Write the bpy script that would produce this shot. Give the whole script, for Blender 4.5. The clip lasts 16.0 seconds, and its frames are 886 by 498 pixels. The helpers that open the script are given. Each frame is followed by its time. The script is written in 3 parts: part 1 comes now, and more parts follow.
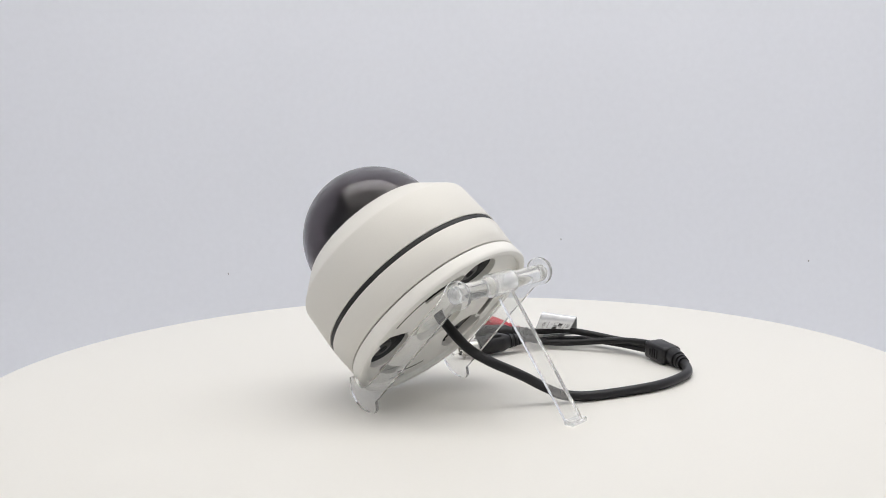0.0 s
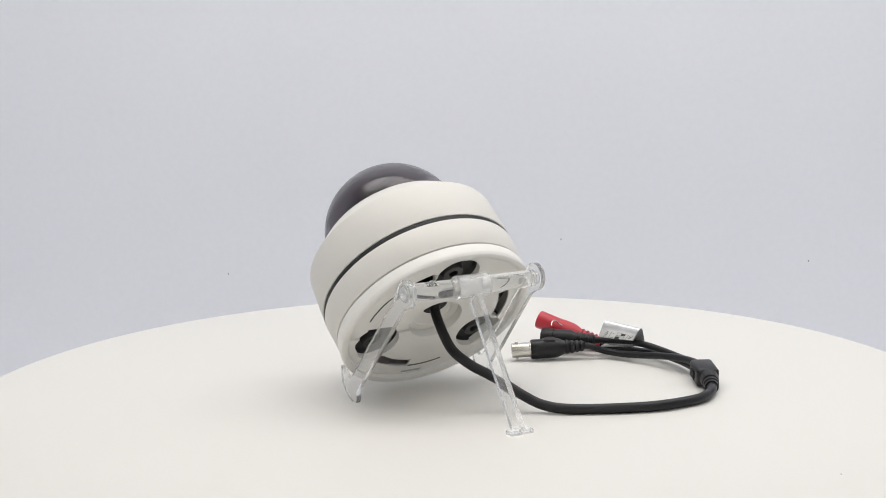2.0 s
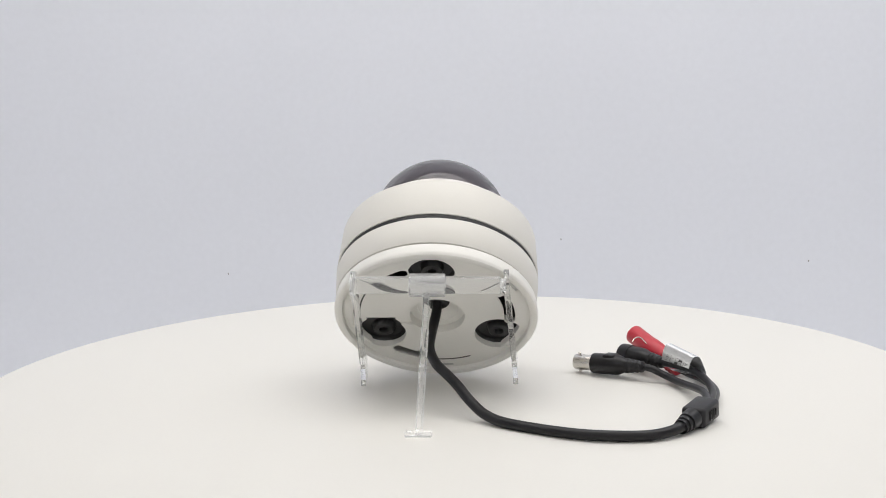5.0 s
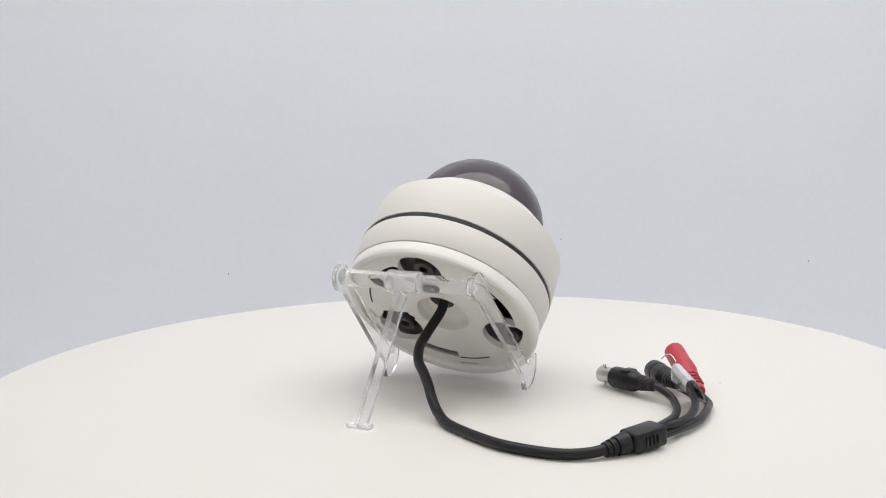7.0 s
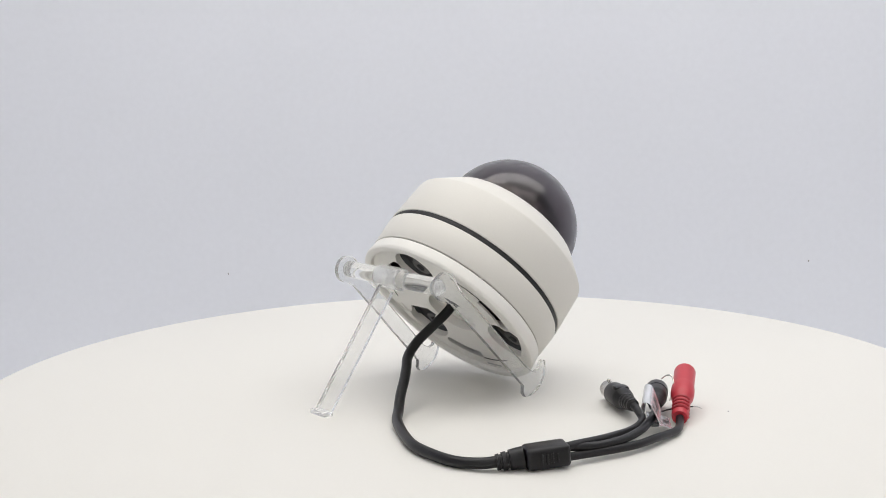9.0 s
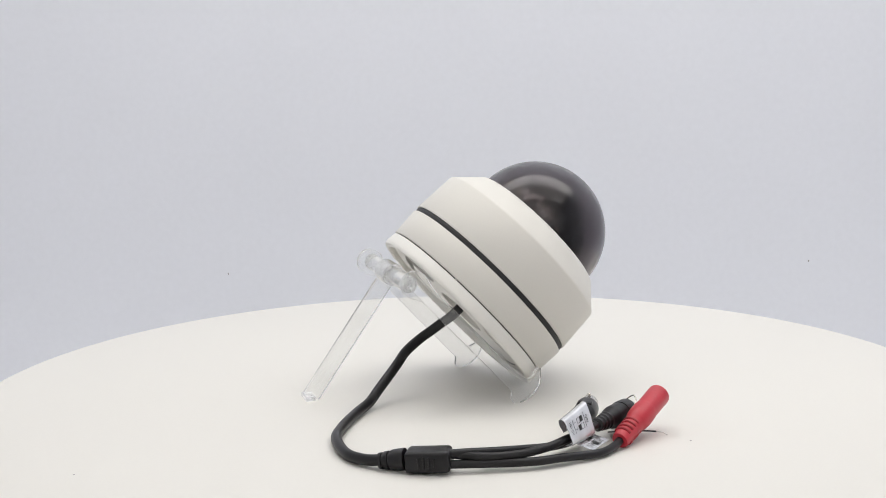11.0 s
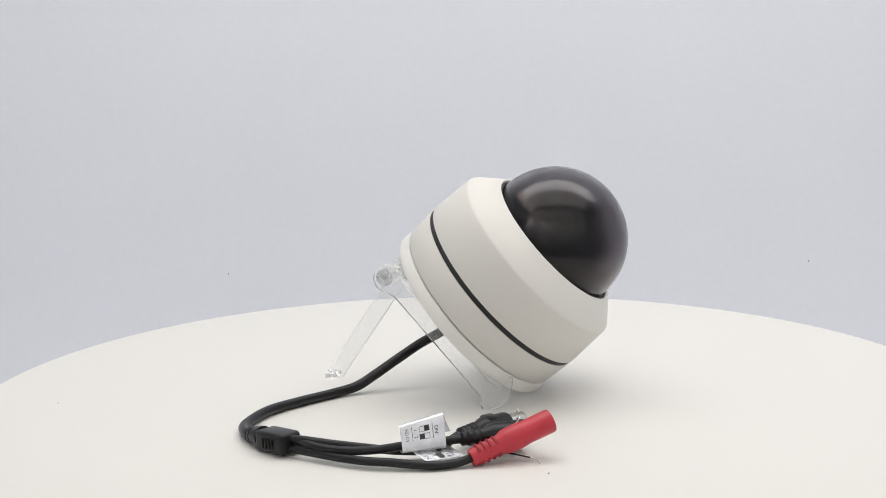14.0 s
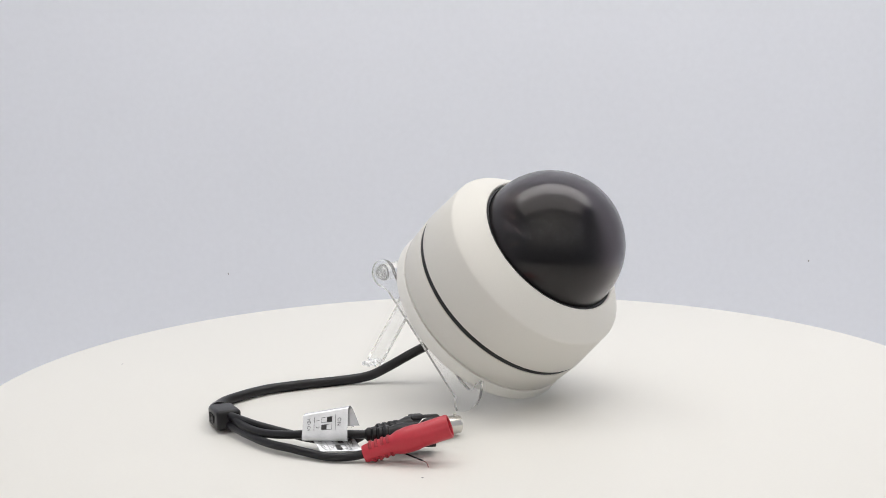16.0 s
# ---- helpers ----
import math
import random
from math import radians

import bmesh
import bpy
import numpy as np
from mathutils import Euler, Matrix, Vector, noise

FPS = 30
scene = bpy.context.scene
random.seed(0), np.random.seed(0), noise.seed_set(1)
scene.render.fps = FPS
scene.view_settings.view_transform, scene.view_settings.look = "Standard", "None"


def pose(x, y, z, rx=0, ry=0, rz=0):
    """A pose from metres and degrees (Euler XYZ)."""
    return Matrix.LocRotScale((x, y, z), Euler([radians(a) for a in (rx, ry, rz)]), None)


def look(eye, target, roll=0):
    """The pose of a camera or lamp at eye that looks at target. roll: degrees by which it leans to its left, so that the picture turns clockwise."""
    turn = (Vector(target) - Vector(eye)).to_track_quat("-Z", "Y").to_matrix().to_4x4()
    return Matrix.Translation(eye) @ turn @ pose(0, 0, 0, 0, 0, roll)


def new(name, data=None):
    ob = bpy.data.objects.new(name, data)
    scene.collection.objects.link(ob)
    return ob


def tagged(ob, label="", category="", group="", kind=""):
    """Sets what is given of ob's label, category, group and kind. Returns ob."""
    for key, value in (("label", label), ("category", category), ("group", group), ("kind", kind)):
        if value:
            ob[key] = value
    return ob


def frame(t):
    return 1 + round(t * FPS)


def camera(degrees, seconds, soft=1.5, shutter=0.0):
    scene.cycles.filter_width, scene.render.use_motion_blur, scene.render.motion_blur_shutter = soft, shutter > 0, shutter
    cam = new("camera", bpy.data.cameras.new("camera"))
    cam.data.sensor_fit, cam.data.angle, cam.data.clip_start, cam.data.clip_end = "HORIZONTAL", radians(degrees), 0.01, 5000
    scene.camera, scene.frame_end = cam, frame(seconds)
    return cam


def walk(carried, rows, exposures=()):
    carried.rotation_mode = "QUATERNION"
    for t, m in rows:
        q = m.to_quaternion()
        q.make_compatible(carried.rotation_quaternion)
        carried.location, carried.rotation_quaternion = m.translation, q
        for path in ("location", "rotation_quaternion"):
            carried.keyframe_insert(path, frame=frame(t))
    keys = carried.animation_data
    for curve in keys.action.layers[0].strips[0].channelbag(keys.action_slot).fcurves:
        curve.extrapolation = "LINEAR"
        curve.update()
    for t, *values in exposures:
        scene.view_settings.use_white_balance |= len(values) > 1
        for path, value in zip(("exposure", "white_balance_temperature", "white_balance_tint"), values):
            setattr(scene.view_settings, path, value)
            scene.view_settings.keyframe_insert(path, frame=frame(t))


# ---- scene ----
cam = camera(35.93, 16.0, soft=0.95)
EYE = (0.0, -0.9, 0.2454)
AIM = (EYE[0] - math.sin(radians(0.763)), EYE[1] + math.cos(radians(0.763)), EYE[2] - math.tan(radians(9.212)))
walk(cam, [(0.0, look(EYE, AIM, -1.077)), (16.0, look(EYE, AIM, -1.077))], exposures=[(0.0, 0.0), (16.0, 0.0)])

SPEED = 11.393  # degrees a second, clockwise from above
MM = 0.001

# ---- world and lights ----
world = bpy.data.worlds.new("studio_air")
scene.world = world
world.use_nodes = True
world.node_tree.nodes["Background"].inputs["Color"].default_value = (0.8, 0.88, 1.0, 1)
world.node_tree.nodes["Background"].inputs["Strength"].default_value = 0.05


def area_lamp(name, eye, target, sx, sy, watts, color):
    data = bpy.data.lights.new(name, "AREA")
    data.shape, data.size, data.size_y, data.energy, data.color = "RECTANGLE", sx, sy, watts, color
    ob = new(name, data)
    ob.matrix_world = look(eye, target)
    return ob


area_lamp("softbox_light", (0.08, -0.02, 1.18), (0.08, -0.01, 0.0), 1.86, 1.04, 7.3, (1.0, 0.965, 0.915))
# Unseen fill added: brightens fronts and shadows by bouncing off the south wall.
area_lamp("added_bounce_fill", (0.0, -1.15, 1.05), (0.0, -2.0, 1.45), 2.8, 0.5, 18.5, (1.0, 0.965, 0.915))
# Two unseen lamps added only to brighten the back wall, from above and below.
area_lamp("added_wall_fill", (0.5, 0.36, 1.60), (0.5, 0.80, 0.2), 2.9, 0.7, 14.1, (1.0, 0.99, 0.98))
area_lamp("added_low_wall_fill", (0.2, 0.50, -0.62), (0.2, 0.85, 0.10), 2.9, 0.3, 3.4, (1.0, 0.99, 0.98))

# ---- materials ----


def material(name, color, rough=0.5, metal=0.0, vary=0.06, scale=300.0, bump=0.05, big=6.0, spec=0.5, coat=0.0):
    """A procedural surface: base colour broken up at two scales, fine relief, uneven gloss."""
    m = bpy.data.materials.new(name)
    m.use_nodes = True
    nt = m.node_tree
    b = nt.nodes["Principled BSDF"]
    tc = nt.nodes.new("ShaderNodeTexCoord")
    n1, n2 = nt.nodes.new("ShaderNodeTexNoise"), nt.nodes.new("ShaderNodeTexNoise")
    n1.inputs["Scale"].default_value, n1.inputs["Detail"].default_value = scale, 4
    n2.inputs["Scale"].default_value, n2.inputs["Detail"].default_value = big, 3
    for n in (n1, n2):
        nt.links.new(tc.outputs["Object"], n.inputs["Vector"])
    add = nt.nodes.new("ShaderNodeMath")
    add.operation = "ADD"
    nt.links.new(n1.outputs["Fac"], add.inputs[0])
    nt.links.new(n2.outputs["Fac"], add.inputs[1])
    ramp = nt.nodes.new("ShaderNodeMapRange")
    ramp.inputs["From Min"].default_value, ramp.inputs["From Max"].default_value = 0.6, 1.4
    ramp.inputs["To Min"].default_value, ramp.inputs["To Max"].default_value = 1 - vary, 1 + vary
    nt.links.new(add.outputs[0], ramp.inputs["Value"])
    mul = nt.nodes.new("ShaderNodeMix")
    mul.data_type, mul.blend_type = "RGBA", "MULTIPLY"
    mul.inputs[0].default_value = 1
    mul.inputs[6].default_value = (*color, 1)
    nt.links.new(ramp.outputs[0], mul.inputs[7])
    nt.links.new(mul.outputs[2], b.inputs["Base Color"])
    rr = nt.nodes.new("ShaderNodeMapRange")
    rr.inputs["To Min"].default_value, rr.inputs["To Max"].default_value = rough * 0.88, min(1, rough * 1.12)
    nt.links.new(n2.outputs["Fac"], rr.inputs["Value"])
    nt.links.new(rr.outputs[0], b.inputs["Roughness"])
    b.inputs["Metallic"].default_value = metal
    b.inputs["Specular IOR Level"].default_value = spec
    b.inputs["Coat Weight"].default_value = coat
    if bump:
        bp = nt.nodes.new("ShaderNodeBump")
        bp.inputs["Strength"].default_value, bp.inputs["Distance"].default_value = bump, 0.0004
        nt.links.new(n1.outputs["Fac"], bp.inputs["Height"])
        nt.links.new(bp.outputs["Normal"], b.inputs["Normal"])
    return m


def glass(name, color, ior=1.49, rough=0.0, clear=1.0):
    m = bpy.data.materials.new(name)
    m.use_nodes = True
    nt = m.node_tree
    b = nt.nodes["Principled BSDF"]
    b.inputs["Base Color"].default_value = (*color, 1)
    b.inputs["Transmission Weight"].default_value = clear
    b.inputs["IOR"].default_value = ior
    tc, n = nt.nodes.new("ShaderNodeTexCoord"), nt.nodes.new("ShaderNodeTexNoise")
    n.inputs["Scale"].default_value = 60
    r = nt.nodes.new("ShaderNodeMapRange")
    r.inputs["To Min"].default_value, r.inputs["To Max"].default_value = rough * 0.7, rough * 1.3
    nt.links.new(tc.outputs["Object"], n.inputs["Vector"])
    nt.links.new(n.outputs["Fac"], r.inputs["Value"])
    nt.links.new(r.outputs[0], b.inputs["Roughness"])
    return m


def smoked(name, color, ior):
    """Tinted plastic: a sharp glossy surface over a slightly hazy see-through body."""
    m = bpy.data.materials.new(name)
    m.use_nodes = True
    nt = m.node_tree
    nt.nodes.remove(nt.nodes["Principled BSDF"])
    body, gloss = nt.nodes.new("ShaderNodeBsdfRefraction"), nt.nodes.new("ShaderNodeBsdfGlossy")
    body.inputs["Color"].default_value = (*color, 1)
    body.inputs["Roughness"].default_value, body.inputs["IOR"].default_value = 0.28, ior
    gloss.inputs["Color"].default_value = (1, 1, 1, 1)
    gloss.inputs["Roughness"].default_value = 0.012
    fresnel, mix = nt.nodes.new("ShaderNodeFresnel"), nt.nodes.new("ShaderNodeMixShader")
    fresnel.inputs["IOR"].default_value = ior
    nt.links.new(fresnel.outputs[0], mix.inputs[0])
    nt.links.new(body.outputs[0], mix.inputs[1])
    nt.links.new(gloss.outputs[0], mix.inputs[2])
    nt.links.new(mix.outputs[0], nt.nodes["Material Output"].inputs["Surface"])
    return m


PAINT = material("cream_white_powder_coat", (0.735, 0.715, 0.665), 0.5, vary=0.02, scale=1400, bump=0.10, big=20)
PLATE = material("cream_white_plastic", (0.84, 0.825, 0.78), 0.45, vary=0.025, scale=900, bump=0.05, big=25)
RUBBER = material("black_rubber", (0.012, 0.012, 0.013), 0.55, vary=0.2, scale=900, bump=0.1, big=40)
CABLE = material("black_cable_jacket", (0.0095, 0.009, 0.0105), 0.36, vary=0.2, scale=700, bump=0.12, big=60, spec=0.33)
# Inner plastic; its black also paints the shade of cable hole and slot tails.
DARK = material("black_inner_plastic_and_shade", (0.012, 0.012, 0.013), 0.5, vary=0.2, scale=500, bump=0.05, big=50)
BALL = material("matt_black_inner_cover", (0.006, 0.006, 0.0065), 0.6, vary=0.2, scale=500, bump=0.05, big=50, spec=0.2)
DECK = material("dark_grey_inner_deck", (0.028, 0.028, 0.03), 0.6, vary=0.15, scale=500, bump=0.05, big=50)
SOCKET = material("black_glossy_socket_plastic", (0.022, 0.022, 0.023), 0.32, vary=0.2, scale=500, bump=0.05, big=50)
SEAM = material("dark_grey_seal", (0.035, 0.035, 0.034), 0.6, vary=0.1, scale=500, bump=0.05, big=50)
STEEL = material("brushed_nickel", (0.62, 0.60, 0.56), 0.27, 1.0, vary=0.08, scale=800, bump=0.04, big=60)
BRASS = material("dull_brass", (0.50, 0.46, 0.36), 0.5, 0.2, vary=0.15, scale=600, bump=0.05, big=80)
RED = material("red_moulded_vinyl", (0.50, 0.028, 0.045), 0.38, vary=0.06, scale=700, bump=0.08, big=40)
FOIL = material("silver_foil_label", (0.74, 0.75, 0.77), 0.25, 0.65, vary=0.08, scale=170, bump=1.0, big=120)
INK = material("black_print", (0.02, 0.02, 0.02), 0.5, vary=0.2, bump=0)
TOP = material("white_tabletop_laminate", (0.75, 0.735, 0.694), 0.5, vary=0.012, scale=500, bump=0.03, big=5)
WALL = material("pale_blue_grey_wall_paint", (0.785, 0.803, 0.86), 0.85, vary=0.022, scale=120, bump=0.12, big=2.5)
CEIL = material("white_ceiling_paint", (0.75, 0.75, 0.74), 0.9, vary=0.02, scale=100, bump=0.1, big=2)
STUDIO = material("pale_grey_studio_wall_paint", (0.66, 0.66, 0.66), 0.85, vary=0.06, scale=100, bump=0.1, big=2)
FLOOR = material("grey_studio_floor", (0.45, 0.45, 0.45), 0.6, vary=0.1, scale=80, bump=0.1, big=3)
DUST = material("grey_dust_speck", (0.34, 0.335, 0.34), 0.9, vary=0.2, bump=0)
ACRYLIC = glass("clear_acrylic", (0.985, 0.99, 0.99), 1.36, 0.02, 0.9)
HAZY = glass("hazy_acrylic", (0.98, 0.985, 0.985), 1.36, 0.12, 0.8)
SMOKE = smoked("smoked_polycarbonate", (0.53, 0.502, 0.52), 1.41)
LENS = glass("lens_glass", (0.25, 0.22, 0.35), 1.6, 0.0)

# ---- mesh helpers ----
ORIGIN = {}


def thing(name, base, label, category, group=""):
    ob = new(name)
    ob.empty_display_size = 0.02
    ob.location = base
    ORIGIN[ob] = Vector(base)
    return tagged(ob, label, category, group)


def part(name, bm, mat, parent, label="", smooth=35, shadow=True):
    """One mesh under a thing or a part. Its vertices are given in the turntable's space, in metres."""
    o = ORIGIN[parent]
    bmesh.ops.recalc_face_normals(bm, faces=bm.faces[:])
    for v in bm.verts:
        v.co -= o
    if bm.calc_volume(signed=True) < 0:
        bmesh.ops.reverse_faces(bm, faces=bm.faces[:])
    me = bpy.data.meshes.new(name)
    lim = radians(smooth)
    for f in bm.faces:
        f.smooth = True
    for e in bm.edges:
        if len(e.link_faces) == 2 and e.calc_face_angle(0) > lim:
            e.smooth = False
    bm.to_mesh(me)
    bm.free()
    me.materials.append(mat)
    ob = new(name, me)
    ob.parent = parent
    ORIGIN[ob] = o
    if not shadow:
        ob.visible_shadow = False
    return tagged(ob, label)


def frame_of(origin, axis, up=(0, 0, 1)):
    """A matrix whose z runs along axis from origin and whose y lies near up."""
    z = Vector(axis).normalized()
    x = Vector(up).cross(z)
    if x.length < 1e-5:
        x = Vector((1, 0, 0)).cross(z)
    x.normalize()
    y = z.cross(x)
    m = Matrix((x, y, z)).transposed().to_4x4()
    m.translation = Vector(origin)
    return m


def lathe(rows, m, seg=64, closed=False, bm=None):
    """Turns (radius, height) rows round z of m. closed joins the last row to the first, else ends are capped where the radius is above zero."""
    bm = bm or bmesh.new()
    rings = []
    for r, h in rows:
        if r < 1e-7:
            rings.append([bm.verts.new(m @ Vector((0, 0, h)))])
        else:
            rings.append([bm.verts.new(m @ Vector((r * math.cos(2 * math.pi * k / seg), r * math.sin(2 * math.pi * k / seg), h))) for k in range(seg)])
    pairs = list(zip(rings, rings[1:])) + ([(rings[-1], rings[0])] if closed else [])
    for a, b in pairs:
        for k in range(seg if len(a) + len(b) > 2 else 0):
            j = (k + 1) % seg
            if len(a) == 1:
                bm.faces.new((a[0], b[k], b[j]))
            elif len(b) == 1:
                bm.faces.new((a[k], a[j], b[0]))
            else:
                bm.faces.new((a[k], a[j], b[j], b[k]))
    if not closed:
        for ring in (rings[0], rings[-1]):
            if len(ring) > 1:
                bm.faces.new(ring)
    return bm


def smooth_path(points, n):
    """A Catmull-Rom line through the points, n pieces to each span."""
    p = [Vector(q) for q in points]
    p = [2 * p[0] - p[1]] + p + [2 * p[-1] - p[-2]]
    out = []
    for i in range(1, len(p) - 2):
        for k in range(n):
            t = k / n
            a, b, c, d = p[i - 1:i + 3]
            out.append(0.5 * (2 * b + (c - a) * t + (2 * a - 5 * b + 4 * c - d) * t * t + (3 * b - a - 3 * c + d) * t ** 3))
    return out + [p[-2]]


def sweep(points, radius, n=6, seg=16, bm=None):
    """A round cord along a smooth line through the points (millimetres)."""
    bm = bm or bmesh.new()
    line = [q * MM for q in smooth_path(points, n)]
    rings = []
    side = None
    for i, q in enumerate(line):
        d = (line[min(i + 1, len(line) - 1)] - line[max(i - 1, 0)]).normalized()
        side = d.cross(Vector((0, 0, 1))) if side is None else side - d * side.dot(d)
        side.normalize()
        up = d.cross(side)
        r = radius(i / (len(line) - 1)) if callable(radius) else radius
        rings.append([bm.verts.new(q + (side * math.cos(2 * math.pi * k / seg) + up * math.sin(2 * math.pi * k / seg)) * r * MM) for k in range(seg)])
    for a, b in zip(rings, rings[1:]):
        for k in range(seg):
            bm.faces.new((a[k], a[(k + 1) % seg], b[(k + 1) % seg], b[k]))
    bm.faces.new(rings[0])
    bm.faces.new(rings[-1])
    return bm


def box(m, sx, sy, sz, bevel=0.0, seg=2, bm=None):
    own = bmesh.new()
    bmesh.ops.create_cube(own, size=1.0)
    for v in own.verts:
        v.co = Vector((v.co.x * sx, v.co.y * sy, v.co.z * sz))
    if bevel:
        bmesh.ops.bevel(own, geom=own.edges[:], offset=bevel, segments=seg, affect="EDGES", profile=0.5)
    for v in own.verts:
        v.co = m @ v.co
    if bm is None:
        return own
    me = bpy.data.meshes.new("piece")
    own.to_mesh(me)
    own.free()
    bm.from_mesh(me)
    bpy.data.meshes.remove(me)
    return bm


def slab(outline, m, thick, bevel=0.0):
    """A flat plate cut to an outline in m's xy plane, thick along m's z, centred."""
    bm = bmesh.new()
    lo = [bm.verts.new(Vector((x, y, -thick / 2))) for x, y in outline]
    hi = [bm.verts.new(Vector((x, y, thick / 2))) for x, y in outline]
    bm.faces.new(lo)
    bm.faces.new(hi)
    for k in range(len(lo)):
        j = (k + 1) % len(lo)
        bm.faces.new((lo[k], lo[j], hi[j], hi[k]))
    bmesh.ops.recalc_face_normals(bm, faces=bm.faces[:])
    if bevel:
        rim = [e for e in bm.edges if len(e.link_faces) == 2 and e.calc_face_angle(0) > radians(60)]
        bmesh.ops.bevel(bm, geom=rim, offset=bevel, segments=2, affect="EDGES", profile=0.5)
    for v in bm.verts:
        v.co = m @ v.co
    return bm


# ---- the room ----


def room_wall(name, label, x0, x1, y0, y1, z0, z1, mat, category="wall"):
    bm = box(Matrix.Translation(((x0 + x1) / 2, (y0 + y1) / 2, (z0 + z1) / 2)), x1 - x0, y1 - y0, z1 - z0)
    me = bpy.data.meshes.new(name)
    bm.to_mesh(me)
    bm.free()
    me.materials.append(mat)
    return tagged(new(name, me), label, category, kind="structure")


X1, Y0, Y1, Z0, Z1 = 1.6, -2.0, 0.85, -0.78, 1.75
room_wall("floor", "plain grey studio floor", -X1, X1, Y0, Y1, Z0 - 0.1, Z0, FLOOR, "floor")
room_wall("ceiling", "plain white studio ceiling", -X1 - 0.1, X1 + 0.1, Y0 - 0.1, Y1 + 0.1, Z1, Z1 + 0.1, CEIL, "ceiling")
back = room_wall("wall_north", "pale blue-grey painted wall behind the turntable", -X1 - 0.1, X1 + 0.1, Y1, Y1 + 0.1, Z0 - 0.1, Z1, WALL)
room_wall("wall_south", "plain pale grey studio wall", -X1 - 0.1, X1 + 0.1, Y0 - 0.1, Y0, Z0 - 0.1, Z1, STUDIO)
room_wall("wall_west", "pale blue-grey painted side wall", -X1 - 0.1, -X1, Y0, Y1, Z0 - 0.1, Z1, WALL)
room_wall("wall_east", "pale blue-grey painted side wall", X1, X1 + 0.1, Y0, Y1, Z0 - 0.1, Z1, WALL)

# ---- turntable ----
DISC = (-0.0059, -0.0023)


def build_turntable():
    t = thing("turntable", (0, 0, Z0), "large round white turntable with a plain matt top", "turntable")
    m = Matrix.Translation((DISC[0], DISC[1], 0))
    mm = lambda rows: [(r * MM, h * MM) for r, h in rows]
    part("tabletop", lathe(mm([(0, 0), (336.2, 0), (337.2, -0.25), (337.8, -1), (338, -2.2), (338, -16), (337, -18), (0, -18)]), m, 192), TOP, t, "smooth white round tabletop")
    part("pedestal", lathe([(0.075, -0.018), (0.07, -0.03), (0.045, -0.06), (0.045, -0.70), (0.20, -0.745), (0.22, -0.765), (0.22, Z0), (0, Z0)], Matrix.Identity(4), 64), PLATE, t)
    rnd = random.Random(4)
    for x, y, s in ((16.4, 176.6, 0.9), (259.5, -86.3, 0.8)):
        bm = bmesh.new()
        bmesh.ops.create_icosphere(bm, subdivisions=1, radius=0.75 * s * MM)
        for v in bm.verts:
            v.co = Vector((x * MM, y * MM, 0.3 * MM)) + Vector((v.co.x * rnd.uniform(0.7, 1.4), v.co.y * rnd.uniform(0.7, 1.3), v.co.z * 0.4))
        part("dust_speck", bm, DUST, t)
    return t


turntable = build_turntable()

# ---- dome camera ----
C = Vector((-30.5, 0.0, 73.15)) * MM
N = Vector((-0.6000, 0.4427, 0.6663)).normalized()
U = Vector((0.5937, 0.8047, 0)).normalized()
V = U.cross(N)
BODY = Matrix((U, V, N)).transposed().to_4x4()
BODY.translation = C


def bpt(u, v, n):
    """A place in the housing's own millimetres: along its width, up its back, along its axis."""
    return BODY @ Vector((u * MM, v * MM, n * MM))


def mmr(rows):
    return [(r * MM, h * MM) for r, h in rows]


def arc(cx, cy, r, a0, a1, n):
    return [(cx + r * math.cos(radians(a0 + (a1 - a0) * k / n)), cy + r * math.sin(radians(a0 + (a1 - a0) * k / n))) for k in range(n + 1)]


def slot_outline(r0, r1, a0, a1):
    """An arc-shaped slot, rounded where it begins and square where it ends."""
    mid, half, a = (r0 + r1) / 2, (r1 - r0) / 2, radians(a0)
    ex, ey = math.cos(a), math.sin(a)
    cap = []
    for k in range(1, 6):
        th = math.pi * k / 6
        along, back = mid - half * math.cos(th), half * math.sin(th)
        cap.append((MX + ex * along + ey * back, MY + ey * along - ex * back))
    return arc(MX, MY, r1, a0, a1, 10) + arc(MX, MY, r0, a1, a0, 10) + cap


def rect_at(angle, r, w, h):
    a = radians(angle)
    c, s = math.cos(a), math.sin(a)
    return [(c * (r + dy) - s * dx, s * (r + dy) + c * dx) for dx, dy in ((-w / 2, -h / 2), (w / 2, -h / 2), (w / 2, h / 2), (-w / 2, h / 2))]


HOLES = ((0.0, 43.4, 15.6), (-38.0, -21.2, 16.2), (42.0, -23.2, 16.7))
MX, MY = 0.8, -1.4  # the middle of the slots


def pierced_plate(outer, loops, z, depth, thin):
    """A plate with holes, its face at height z. The walls of the round holes run depth inwards, those of the slots thin."""
    bm = bmesh.new()

    def loop(pts):
        vs = [bm.verts.new(Vector((x * MM, y * MM, z * MM))) for x, y in pts]
        return vs, [bm.edges.new((vs[k], vs[(k + 1) % len(vs)])) for k in range(len(vs))]

    all_loops = [loop(arc(1.5, -1.5, outer, 0, 360 - 360 / 128, 127))] + [loop(p) for p in loops]
    bmesh.ops.triangle_fill(bm, use_beauty=True, use_dissolve=False, edges=[e for _, es in all_loops for e in es])
    for vs, _ in all_loops:
        up = [bm.verts.new(v.co + Vector((0, 0, (depth if len(vs) > 40 else thin) * MM))) for v in vs]
        for k in range(len(vs)):
            j = (k + 1) % len(vs)
            bm.faces.new((vs[k], vs[j], up[j], up[k]))
    for v in bm.verts:
        v.co = BODY @ v.co
    return bm


